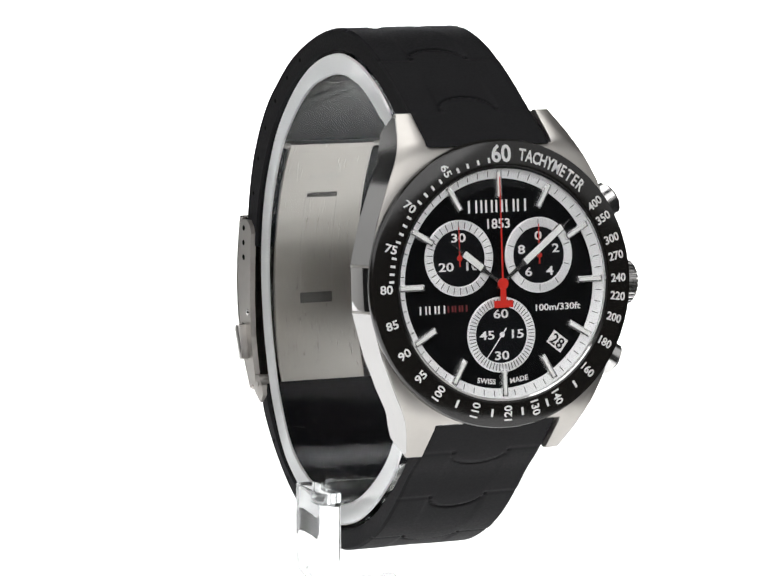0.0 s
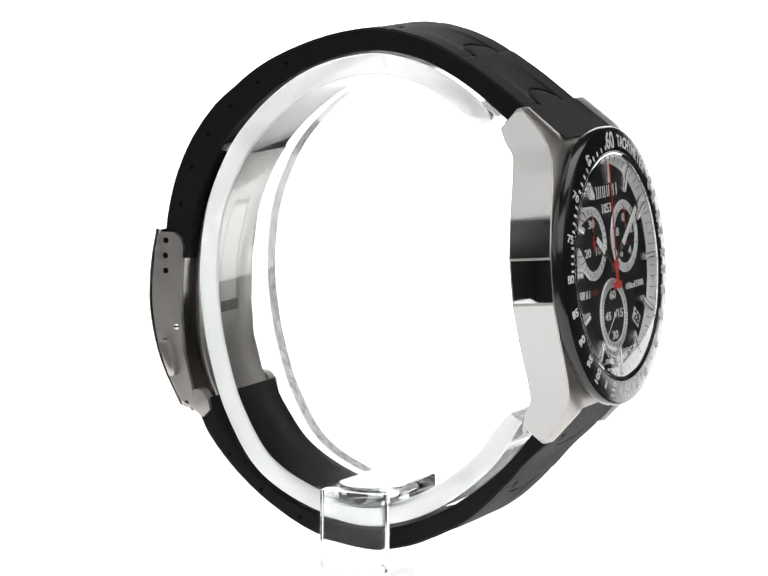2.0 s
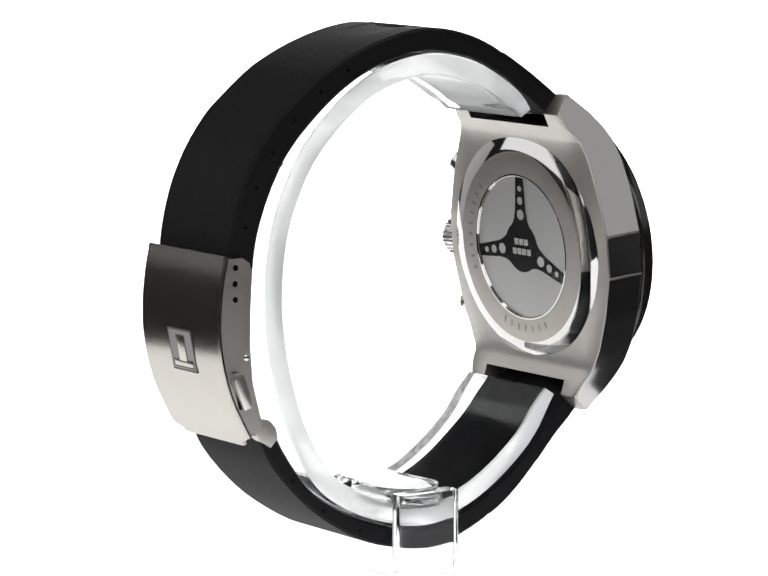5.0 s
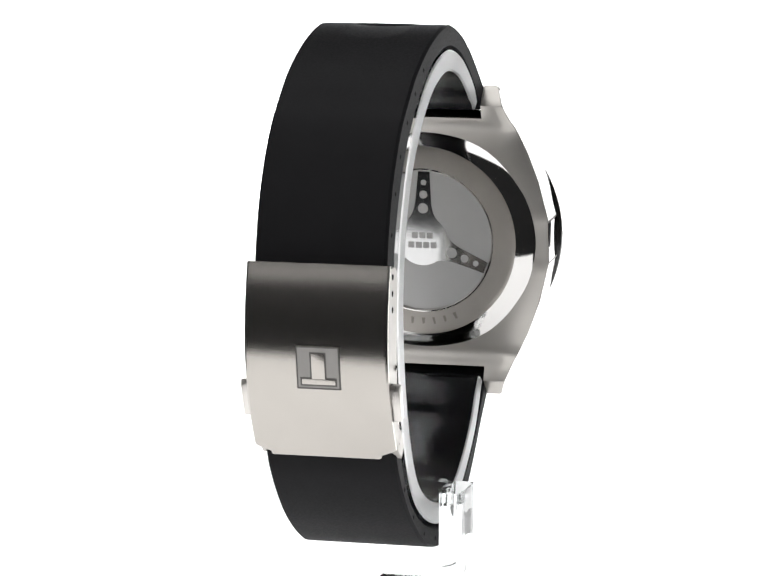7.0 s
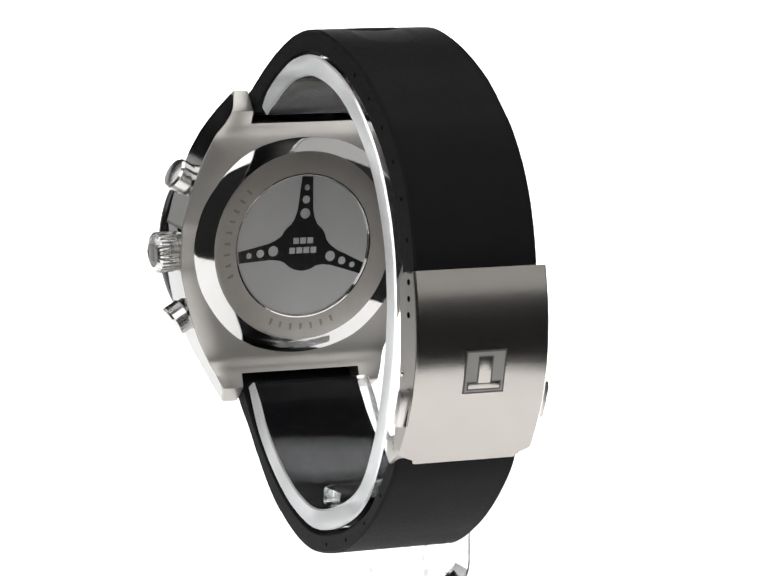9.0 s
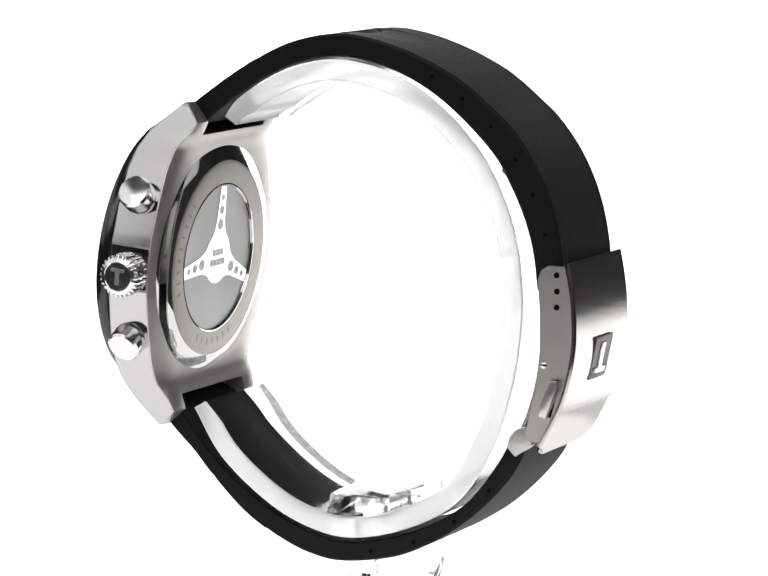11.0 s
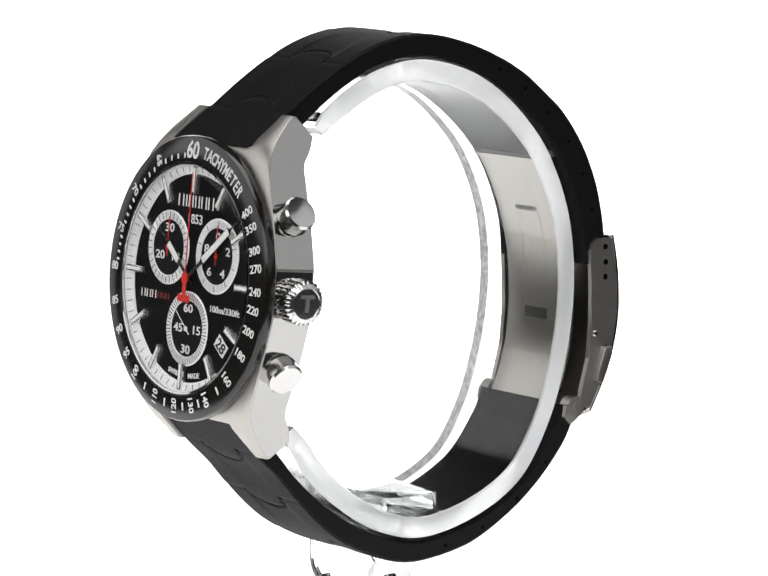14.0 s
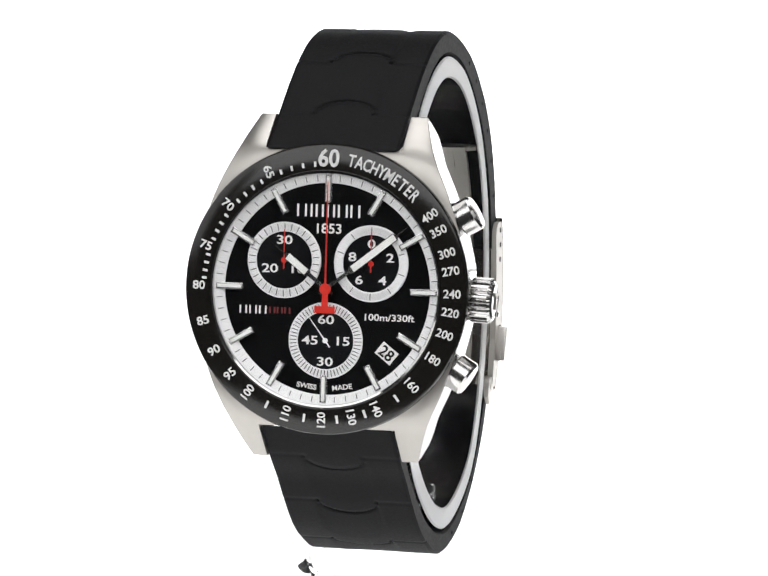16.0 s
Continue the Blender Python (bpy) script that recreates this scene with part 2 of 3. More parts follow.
# the table's even white comes largely from the glow added to its surface
table = plane_box("table_top", -0.13, 0.072, -0.111, 0.9, -0.03, 0.0, TABLE, "white product table top with an even glow added", "table")
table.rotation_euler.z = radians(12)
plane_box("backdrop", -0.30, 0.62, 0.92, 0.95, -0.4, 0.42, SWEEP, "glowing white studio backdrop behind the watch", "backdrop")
# two unseen boards, added only to show up in the steel and the crystal
plane_box("reflector", 0.63, 1.2, 0.92, 0.95, -0.45, -0.11, SWEEP, "unseen glowing reflector board added for the steel's reflections", "reflector")
plane_box("side_board", -1.3, -0.50, 0.92, 0.95, -0.45, 0.35, BOARD, "unseen faintly glowing board added beside the backdrop for reflections", "board")
plane_box("wall_left", -1.6, -1.5, -1.6, 1.5, -0.8, 1.6, GREY, "plain grey studio wall", "wall")
plane_box("wall_right", 1.5, 1.6, -1.6, 1.5, -0.8, 1.6, GREY, "plain grey studio wall", "wall")
plane_box("wall_back", -1.5, 1.5, 1.4, 1.5, -0.8, 1.6, GREY, "plain grey studio wall", "wall")
plane_box("wall_front", -1.5, 1.5, -1.6, -1.5, -0.8, 1.6, GREY, "plain grey studio wall", "wall")
plane_box("ceiling", -1.6, 1.6, -1.6, 1.5, 1.6, 1.7, GREY, "plain grey studio ceiling", "ceiling")
plane_box("floor", -1.6, 1.6, -1.6, 1.5, -0.9, -0.8, GREY, "plain grey studio floor", "floor")

# ---- the watch ----
watch = tagged(new("wrist_watch"), "steel chronograph watch with black dial and closed black rubber strap", "watch")


def build_strap():
    up_out, up_len = spline([(-33.95, 19.9), (-26.9, 24.7), (-21.4, 28.5), (-15.2, 32.2), (-9.8, 34.4), (-3.7, 35.6), (1.7, 35.3), (9.4, 33.2), (17.2, 29.6),
                             (23.3, 25.0), (26.6, 21.9), (30.2, 16.9), (32.9, 10.9), (34.5, 4.1), (34.8, -2.0)], 380)
    up_in, _ = spline([(-25.7, 21.0), (-20.4, 25.2), (-15.1, 28.6), (-9.2, 31.1), (-1.7, 32.1), (7.2, 30.1), (14.8, 26.0), (22.4, 19.2), (26.4, 13.2),
                       (29.4, 5.6), (30.6, -2.0)], 380)
    low_out, low_len = spline([(-36.6, -21.3), (-31.8, -26.7), (-27.8, -30.5), (-23.4, -35.4), (-18.7, -39.7), (-13.5, -42.95), (-7.45, -45.35), (-1.3, -46.1), (7.9, -44.5), (15.4, -40.8),
                               (21.5, -36.2), (26.7, -30.5), (29.3, -25.6)], 320)
    low_in, _ = spline([(-30.0, -24.4), (-23.6, -31.8), (-15.4, -38.2), (-7.6, -41.8), (0.2, -42.9), (10.4, -40.4), (19.0, -35.5), (24.7, -28.3), (26.6, -24.1)], 320)

    def scales(lines, length):
        def relief(f, x):
            s, deep = f * length, 0.0
            for at in lines:
                t = s - at - 3.0 * math.sqrt(max(0.0, 1 - (x / 4.6) ** 2))
                if 0 <= t < 9:
                    strength = 1.0 if abs(x) < 4.7 else 0.3
                    deep = max(deep, strength * (0.42 * (1 - t / 9) * min(1, t / 0.3) + 0.42 * max(0.0, 1 - abs(t - 0.5) / 0.5)))
            return deep
        return relief
    upper = part("strap", placed(band(up_out, up_in, 10.1, 52, relief=scales((7.6, 20.5, 33.5), up_len)), BODY), RUBBER, watch, "black rubber strap half with scale-like steps")
    lower = part("strap", placed(band(low_out, low_in, 10.1, 52, relief=scales((6.2, 17.6, 30.0), low_len)), BODY), RUBBER, watch, "black rubber strap half with scale-like steps")
    # small notches along the edges of the adjusting ends: discs coloured as their shade
    for line, inner, ob, spots in ((up_out, up_in, upper, (0.55, 0.62, 0.69, 0.76, 0.83, 0.90)), (low_out, low_in, lower, (0.58, 0.68, 0.78, 0.88))):
        for f in spots:
            k = int(f * (len(line) - 1))
            c = line[k].lerp(inner[k], 0.45)
            for side in (-1, 1):
                bm = disc(0.32, -0.25, 0.04, 14)
                placed(bm, BODY @ Matrix.Translation((side * 10.1, c.x, c.y)) @ Matrix.Rotation(side * math.pi / 2, 4, "Y"))
                part("edge_dimple", bm, HOLE_SHADE, ob)


build_strap()


def half_width(v):
    return float(np.interp(abs(v), (0, 3.25, 3.3, 5, 10, 15, 20, 25.6), (20.75, 20.7, 20.78, 20.4, 19.15, 17.3, 14.95, 12.7)))


def build_case():
    front = lambda v: float(np.interp(abs(v), (0, 12, 15, 18, 20, 22.5, 25.6), (-2.75, -2.75, -2.9, -3.4, -4.3, -6.2, -9.3)))
    top = lambda v: float(np.interp(abs(v), (0, 13, 16, 19, 21, 25.6), (-2.5, -2.5, -2.65, -3.1, -3.9, -8.9)))
    back = lambda v: float(np.interp(abs(v), (0, 15, 18.6, 20.5, 22.8, 25.6), (-10.0, -10.0, -10.3, -11.7, -12.6, -10.0)))
    inset = lambda v: float(np.interp(abs(v), (0, 8, 20, 25.6), (0.5, 0.9, 2.2, 1.6)))
    side_inset = lambda v: float(np.interp(abs(v), (0, 17, 20), (3.6, 3.6, 1.7)))
    fall = lambda v: float(np.interp(abs(v), (0, 18, 20), (0.15, 0.15, 0.0)))
    rim = lambda v: float(np.interp(abs(v), (0, 19, 22), (0.4, 0.4, 0.2)))
    half = [0.0, 1.5, 3.24, 3.31, 5, 7, 9, 11, 13, 15, 16.5, 18, 19, 19.8, 20.6, 21.4, 22.2, 22.8, 23.6, 24.4, 25.0, 25.6]
    bm = bmesh.new()
    rows = []
    for v in [-v for v in half[:0:-1]] + half:
        h, i = half_width(v), inset(v)
        w, t, b = front(v), top(v), back(v)
        e, low = h - side_inset(v), b - fall(v)
        right = [(h, b + rim(v)), (h, w), (h - i, t), (10.35, t), (10.35, low), (e, low)]
        rows.append((v, [[bm.verts.new((su * u, v, ww)) for u, ww in right] for su in (1, -1)]))
    for (v0, a), (v1, b) in zip(rows, rows[1:]):
        lug = max(abs(v0), abs(v1)) > 20.61
        for side in (0, 1):
            for j in range(6):
                if lug or j != 3:
                    p, q = a[side], b[side]
                    bm.faces.new((p[j], p[(j + 1) % 6], q[(j + 1) % 6], q[j]))
        if not lug:
            for j in (3, 4):
                bm.faces.new((a[0][j], a[1][j], b[1][j], b[0][j]))
    for v, row in rows:
        if abs(abs(v) - 20.6) < 0.01:
            bm.faces.new((row[0][3], row[1][3], row[1][4], row[0][4]))
        if abs(v) > 25.5:
            for side in row:
                bm.faces.new(side)
    bmesh.ops.recalc_face_normals(bm, faces=bm.faces)
    sharp = [e for e in bm.edges if len(e.link_faces) == 2 and e.calc_face_angle(0) > radians(32)]
    bmesh.ops.bevel(bm, geom=sharp, offset=0.14, segments=2, affect="EDGES", profile=0.6)
    case = part("case", placed(bm, CASE), SATIN, watch, "satin and polished steel case with four tapered lugs", angle=28)
    # polished flanks: thin plates over the sides
    for su in (-1, 1):
        for v0, v1 in ((-25.0, -3.6), (3.6, 25.0)):
            bm = bmesh.new()
            strip = []
            for k in range(25):
                v = v0 + (v1 - v0) * k / 24
                h = half_width(v) + 0.05
                lo, hi = back(v) + float(np.interp(abs(v), (19, 22), (0.6, 0.42))), front(v) - 0.22
                strip.append([bm.verts.new((su * h, v, lo)), bm.verts.new((su * h, v, hi)), bm.verts.new((su * (h - 0.2), v, hi)), bm.verts.new((su * (h - 0.2), v, lo))])
            for a, b in zip(strip, strip[1:]):
                for j in range(4):
                    bm.faces.new((a[j], a[(j + 1) % 4], b[(j + 1) % 4], b[j]))
            bm.faces.new(strip[0])
            bm.faces.new(strip[-1][::-1])
            part("flank", placed(bm, CASE), FLANK, case, "mirror-polished steel flank")
        bm = slab([(-3.2, -2.95), (3.2, -2.95), (3.2, -9.3), (-3.2, -9.3)], 0, 0.12, 0.05)
        placed(bm, CASE @ Matrix.Translation((su * 20.69, 0, 0)) @ Matrix(((0, 0, su, 0), (1, 0, 0, 0), (0, 1, 0, 0), (0, 0, 0, 1))))
        part("side_inlay", bm, POLISH, case, "recessed polished panel")
    return case


build_case()


def build_back():
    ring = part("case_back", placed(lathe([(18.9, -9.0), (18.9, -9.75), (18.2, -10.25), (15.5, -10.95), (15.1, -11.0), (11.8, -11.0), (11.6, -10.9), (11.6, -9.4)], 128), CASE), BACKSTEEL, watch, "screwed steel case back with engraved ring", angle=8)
    part("polished_bevel", placed(lathe([(18.95, -9.75), (18.25, -10.29), (15.65, -10.97), (15.65, -10.85), (18.1, -10.1), (18.8, -9.6)], 128), CASE), POLISH, ring)
    part("window", placed(disc(11.6, -10.4, -10.72, 96), CASE), WINDOW, ring, "grey satin disc under the window")
    part("window_rim", placed(lathe([(11.95, -10.95), (11.95, -11.06), (11.75, -11.08), (11.5, -10.7), (11.6, -10.6)], 128), CASE), POLISH, ring, "thin polished rim", angle=20)
    hub = disc(4.2, -10.72, -10.8, 40)
    wheel = [hub]
    for a in (-2.0, 98.0, 248.0):
        wheel.append(placed(slab([(-2.9, 2.4), (-1.75, 4.5), (-1.35, 6.0), (-0.95, 11.4), (0.95, 11.4), (1.35, 6.0), (1.75, 4.5), (2.9, 2.4)], -10.795, -10.72), spin(a)))
    motif = part("wheel_motif", placed(join(*wheel), CASE), EMBLEM, ring, "mirror-black three-spoked steering wheel emblem", smooth=False)
    for a in (-2.0, 98.0, 248.0):
        for r, s in ((5.3, 0.86), (7.6, 0.66), (9.6, 0.48)):
            part("spoke_hole", placed(disc(s, -10.79, -10.83, 20), CASE @ spin(a, r)), WINDOW, motif)
    for row, n in ((0.8, 3), (-0.8, 4)):
        for k in range(n):
            part("print_bar", placed(slab([(-0.5, -0.5), (0.5, -0.5), (0.5, 0.5), (-0.5, 0.5)], -10.84, -10.79), CASE @ Matrix.Translation(((k - (n - 1) / 2) * 1.25, row, 0))), WINDOW, motif)
    # unreadable engraving round the ring: thin bars, groove shade put into darker steel
    for k in range(46):
        if not (6 <= k <= 14 or 20 <= k <= 26):
            continue
        part("engraved_bar", placed(slab([(-0.24, -0.55), (0.16 + 0.08 * (k % 3), -0.55), (0.24, 0.55 - 0.2 * (k % 2)), (-0.1, 0.55)], -11.012, -10.9), CASE @ spin(k * 360 / 46, 13.5)), SHALLOW_SHADE, ring)


build_back()


def build_bezel():
    bezel = part("bezel", placed(lathe([(20.9, -2.7), (21.3, -2.5), (21.45, -2.1), (21.45, -1.15), (21.28, -0.78), (20.95, -0.62), (17.8, -0.32), (17.55, -0.32), (17.4, -0.42), (17.4, -2.7)], 160), CASE), BEZEL, watch, "glossy black tachymeter bezel with white figures")
    part("inner_rim", placed(lathe([(17.38, -0.36), (17.1, -0.44), (17.05, -1.9), (17.38, -1.9)], 128), CASE), POLISH, bezel, "polished steel rim")
    tilt = Matrix.Rotation(-radians(5.44), 4, "X")
    flat = lambda cw, r=19.35: CASE @ spin(cw, r) @ Matrix.Translation((0, 0, -0.31 - (r - 17.8) * 0.0952)) @ tilt
    part("numeral", placed(lettering("60", 2.45, 0.92, bold=0.035), flat(0.5, 19.3)), WHITE, bezel)
    for n in (65, 70, 75, 80, 85, 90, 95, 100, 110, 120, 130, 140, 160, 180, 200, 220, 240, 270, 300, 350, 400):
        cw = 21600 / n
        turn = 90 if cw < 175 else -90
        part("numeral", placed(lettering(str(n), 1.2, 1.15 if n < 100 else 1.0, bold=0.03), flat(cw, 19.2) @ Matrix.Rotation(radians(turn), 4, "Z")), WHITE, bezel)
    word = "TACHYMETER"
    for k, c in enumerate(word):
        cw = 10.9 + k * 3.6
        part("letter", placed(lettering(c, 1.75, 0.7, bold=0.03), flat(cw, 19.3)), WHITE, bezel)
    ticks = []
    for a, b in ((60, 65), (65, 70), (70, 75), (75, 80)):
        for k in range(1, 5):
            ticks.append((21600 / (a + (b - a) * k / 5), 0.75, 18.4))
    ticks += [(21600 / n, 1.2, 19.2) for n in (105, 115, 125, 135, 150)]
    for cw, long, r in ticks:
        part("tick", placed(slab([(-0.18, -long / 2), (0.18, -long / 2), (0.18, long / 2), (-0.18, long / 2)], -0.02, 0.04), flat(cw, r)), WHITE, bezel)


build_bezel()


def build_dial():
    dial = part("dial", placed(disc(17.04, -2.6, -2.0, 128), CASE), DIAL, watch, "matt black dial with silver rings and three counters")
    top = -2.0
    chapter = part("chapter_ring", placed(lathe([(15.55, top - 0.1), (15.55, top + 0.1), (15.68, top + 0.22), (17.03, top + 0.75), (17.03, top - 0.1)], 160), CASE), SILVER, dial, "bright silver minute ring")
    slope = Matrix.Rotation(math.atan2(0.61, 1.83), 4, "X")
    for k in range(60):
        if k % 5:
            part("minute_tick", placed(slab([(-0.05, -0.42), (0.05, -0.42), (0.05, 0.42), (-0.05, 0.42)], 0.0, 0.03), CASE @ spin(k * 6, 16.3) @ Matrix.Translation((0, 0, top + 0.51)) @ slope), INK, chapter)
    for k in range(12):
        inner = 12.7
        bm = slab([(-0.51, inner), (0.51, inner), (0.51, 16.75), (-0.51, 16.75)], top, top + 0.8, 0.18)
        mark = part("hour_marker", placed(bm, CASE @ spin(k * 30)), MARKER, dial, "applied silver hour marker")
        part("lume_strip", placed(slab([(-0.24, inner + 0.25), (0.24, inner + 0.25), (0.24, 16.5), (-0.24, 16.5)], top + 0.79, top + 0.83), CASE @ spin(k * 30)), LUME, mark)
    # three counters
    for u, v, kind in ((-6.6, 4.05, "minutes"), (6.6, 3.95, "hours"), (0.0, -7.6, "seconds")):
        at = CASE @ Matrix.Translation((u, v, 0))
        sub = part("counter", placed(disc(4.3, top - 0.05, top + 0.03, 64), at), SUBDIAL, dial, "small black counter with a silver ring")
        turned = part("counter_ring", lathe([(4.2, top), (4.25, top + 0.12), (4.35, top + 0.16), (5.45, top + 0.16), (5.6, top + 0.08), (5.65, top)], 96), TURNED, sub, "silver counter ring", angle=20)
        turned.matrix_local = in_metres(at)
        n = {"minutes": 30, "hours": 10, "seconds": 60}[kind]
        for k in range(n):
            part("counter_tick", placed(slab([(-0.05, 4.4), (0.05, 4.4), (0.05, 5.4 if kind != "hours" else 5.3), (-0.05, 5.4 if kind != "hours" else 5.3)], top + 0.155, top + 0.185), at @ spin(k * 360 / n)), INK, sub)
        texts = {"minutes": (("30", 0, 3.0), ("20", 240, 2.5), ("10", 120, 2.5)), "hours": (("0", 0, 2.9), ("2", 72, 3.0), ("4", 144, 3.0), ("6", 216, 3.0), ("8", 288, 3.0)),
                 "seconds": (("60", 0, 3.1), ("15", 90, 2.7), ("30", 180, 3.1), ("45", 270, 2.4))}[kind]
        for text, cw, r in texts:
            x, y = r * math.sin(radians(cw)), r * math.cos(radians(cw))
            part("figure", placed(lettering(text, 1.25, 1.4), at @ Matrix.Translation((x, y, top + 0.05))), WHITE, sub)
        if kind != "seconds":
            part("counter_hand", placed(join(slab([(-0.10, -1.3), (0.10, -1.3), (0.06, 4.6), (-0.06, 4.6)], top + 0.25, top + 0.33), disc(0.42, top + 0.22, top + 0.36, 24)), at), RED, sub, "thin red hand")
    # words on the dial: the maker's and the model's names as plain upright bars
    def strokes(w, h, line):
        xs = (0.0,) if w < 0.5 else (-(w - line) / 2, (w - line) / 2)
        return join(*[slab([(x - line / 2, -h / 2), (x + line / 2, -h / 2), (x + line / 2, h / 2), (x - line / 2, h / 2)], top, top + 0.05) for x in xs])
    for at, w in ((-4.45, 1.5), (-3.0, 0.32), (-1.75, 1.25), (-0.05, 1.25), (1.75, 1.5), (3.65, 1.5)):
        part("name_block", placed(strokes(w, 1.85, 0.3), CASE @ Matrix.Translation((at + 0.35, 11.5, 0))), WHITE, dial)
    part("year_figures", placed(lettering("1853", 1.4, 1.05), CASE @ Matrix.Translation((0.1, 8.9, top + 0.02))), WHITE, dial)
    for k in range(3):
        part("model_block", placed(strokes(1.15, 1.2, 0.24), CASE @ Matrix.Translation((-12.7 + 1.5 * k, -3.4, 0))), WHITE, dial)
        part("model_block", placed(strokes(0.95, 0.95, 0.26), CASE @ Matrix.Translation((-8.25 + 1.15 * k, -3.4, 0))), DULL_RED, dial)
    part("depth_rating", placed(lettering("100m/330ft", 0.95, 1.22), CASE @ Matrix.Translation((9.6, -3.9, top + 0.02))), WHITE, dial)
    part("origin_word", placed(lettering("SWISS", 0.72, 1.1), CASE @ Matrix.Translation((-2.7, -14.35, top + 0.02)) @ Matrix.Rotation(-radians(8), 4, "Z")), WHITE, dial)
    part("origin_word", placed(lettering("MADE", 0.72, 1.1), CASE @ Matrix.Translation((2.7, -14.35, top + 0.02)) @ Matrix.Rotation(radians(8), 4, "Z")), WHITE, dial)
    at = CASE @ Matrix.Translation((9.3, -9.1, 0)) @ Matrix.Rotation(-radians(38), 4, "Z")
    window = part("date_window", placed(slab([(-1.45, -1.1), (1.45, -1.1), (1.45, 1.1), (-1.45, 1.1)], top - 0.02, top + 0.04, 0.02), at), WHITE, dial, "white date window")
    part("date_figures", placed(lettering("28", 1.65, 0.95), at @ Matrix.Translation((0, 0, top + 0.05))), INK, window)
    # hands
    for name, cw, w, lume, tip in (("hour_hand", 308.0, -1.55, (3.9, 7.6), 10.6), ("minute_hand", 52.0, -1.3, (5.0, 13.0), 15.2)):
        bm = join(disc(0.75, w, w + 0.14, 32), placed(slab([(-0.22, -1.2), (0.22, -1.2), (0.3, lume[0] - 0.6), (0.62, lume[0] - 0.2), (0.62, lume[1]), (0.12, lume[1] + 0.5), (0.06, tip), (-0.06, tip), (-0.12, lume[1] + 0.5), (-0.62, lume[1]), (-0.62, lume[0] - 0.2), (-0.3, lume[0] - 0.6)], w, w + 0.12), spin(cw)))
        hand = part(name, placed(bm, CASE), HAND, watch, "slim steel hand with a white lume bar", smooth=False)
        part("lume", placed(slab([(-0.5, lume[0]), (0.5, lume[0]), (0.5, lume[1]), (-0.5, lume[1])], w + 0.12, w + 0.18, 0.03), CASE @ spin(cw)), LUME, hand)
    w = -1.0
    bm = join(disc(0.85, w, w + 0.2, 32), slab([(-0.13, 0), (0.13, 0), (0.06, 15.8), (-0.06, 15.8)], w + 0.02, w + 0.12),
              slab([(-0.5, -2.6), (0.5, -2.6), (0.42, 0), (-0.42, 0)], w + 0.03, w + 0.13), slab([(-1.55, -3.55), (1.55, -3.55), (1.55, -2.5), (-1.55, -2.5)], w + 0.035, w + 0.14))
    part("chronograph_hand", placed(bm, CASE), RED, watch, "long red hand with a broad red tail", smooth=False)
    return part("small_second_hand", join(disc(0.4, 0.0, 0.12, 24), slab([(-0.09, -1.2), (0.09, -1.2), (0.05, 4.5), (-0.05, 4.5)], 0.02, 0.1)), SILVER, watch, "thin silver running second hand")


SECOND_HAND = build_dial()
crystal = part("crystal", placed(lathe([(0, -0.08), (5, -0.1), (10, -0.15), (14, -0.22), (16.6, -0.3), (17.0, -0.42), (17.0, -0.8), (14, -0.66), (10, -0.58), (0, -0.5)], 96), CASE), CRYSTAL, watch, "clear domed crystal", angle=60)
crystal.visible_shadow = False


def build_crown():
    def grip(r, w, k, j):
        return r - (0.28 if r > 3.2 and (k // 2) % 2 else 0.0)
    out = lambda cw, u: CASE @ Matrix.Translation((0, 0, -6.15)) @ Matrix.Rotation(radians(90 - cw), 4, "Z") @ Matrix.Translation((u, 0, 0)) @ Matrix.Rotation(math.pi / 2, 4, "Y")
    crown = part("crown", placed(lathe([(0, -0.6), (2.0, -0.6), (2.0, 0.0), (2.9, 0.1), (3.35, 0.5), (3.35, 3.1), (2.9, 3.5), (2.3, 3.75), (2.2, 3.65), (0, 3.8)], 104, grip), out(92.5, 20.7)), PUSHER, watch, "knurled polished steel crown")
    for u0, u1, v0, v1 in ((-1.1, 1.1, 0.75, 1.25), (-0.3, 0.3, -1.3, 0.75)):
        part("emblem_bar", placed(slab([(u0, v0), (u1, v0), (u1, v1), (u0, v1)], 3.65, 3.95), out(92.5, 20.7)), SATIN, crown)
    for cw in (60.5, 121.5):
        push = part("pusher", placed(lathe([(0, -0.6), (1.75, -0.6), (1.75, 1.1), (1.55, 1.2), (1.55, 1.6), (1.75, 1.7), (1.75, 2.0), (2.45, 2.05), (2.65, 2.3), (2.65, 4.5), (2.35, 4.85), (1.2, 5.05), (0, 5.1)], 64), out(cw, 19.6)), PUSHER, watch, "steel chronograph pusher")
        part("collar", placed(lathe([(1.7, -0.8), (2.35, -0.8), (2.3, 0.35), (1.7, 0.4)], 48), out(cw, 19.6)), SATIN, push)


build_crown()


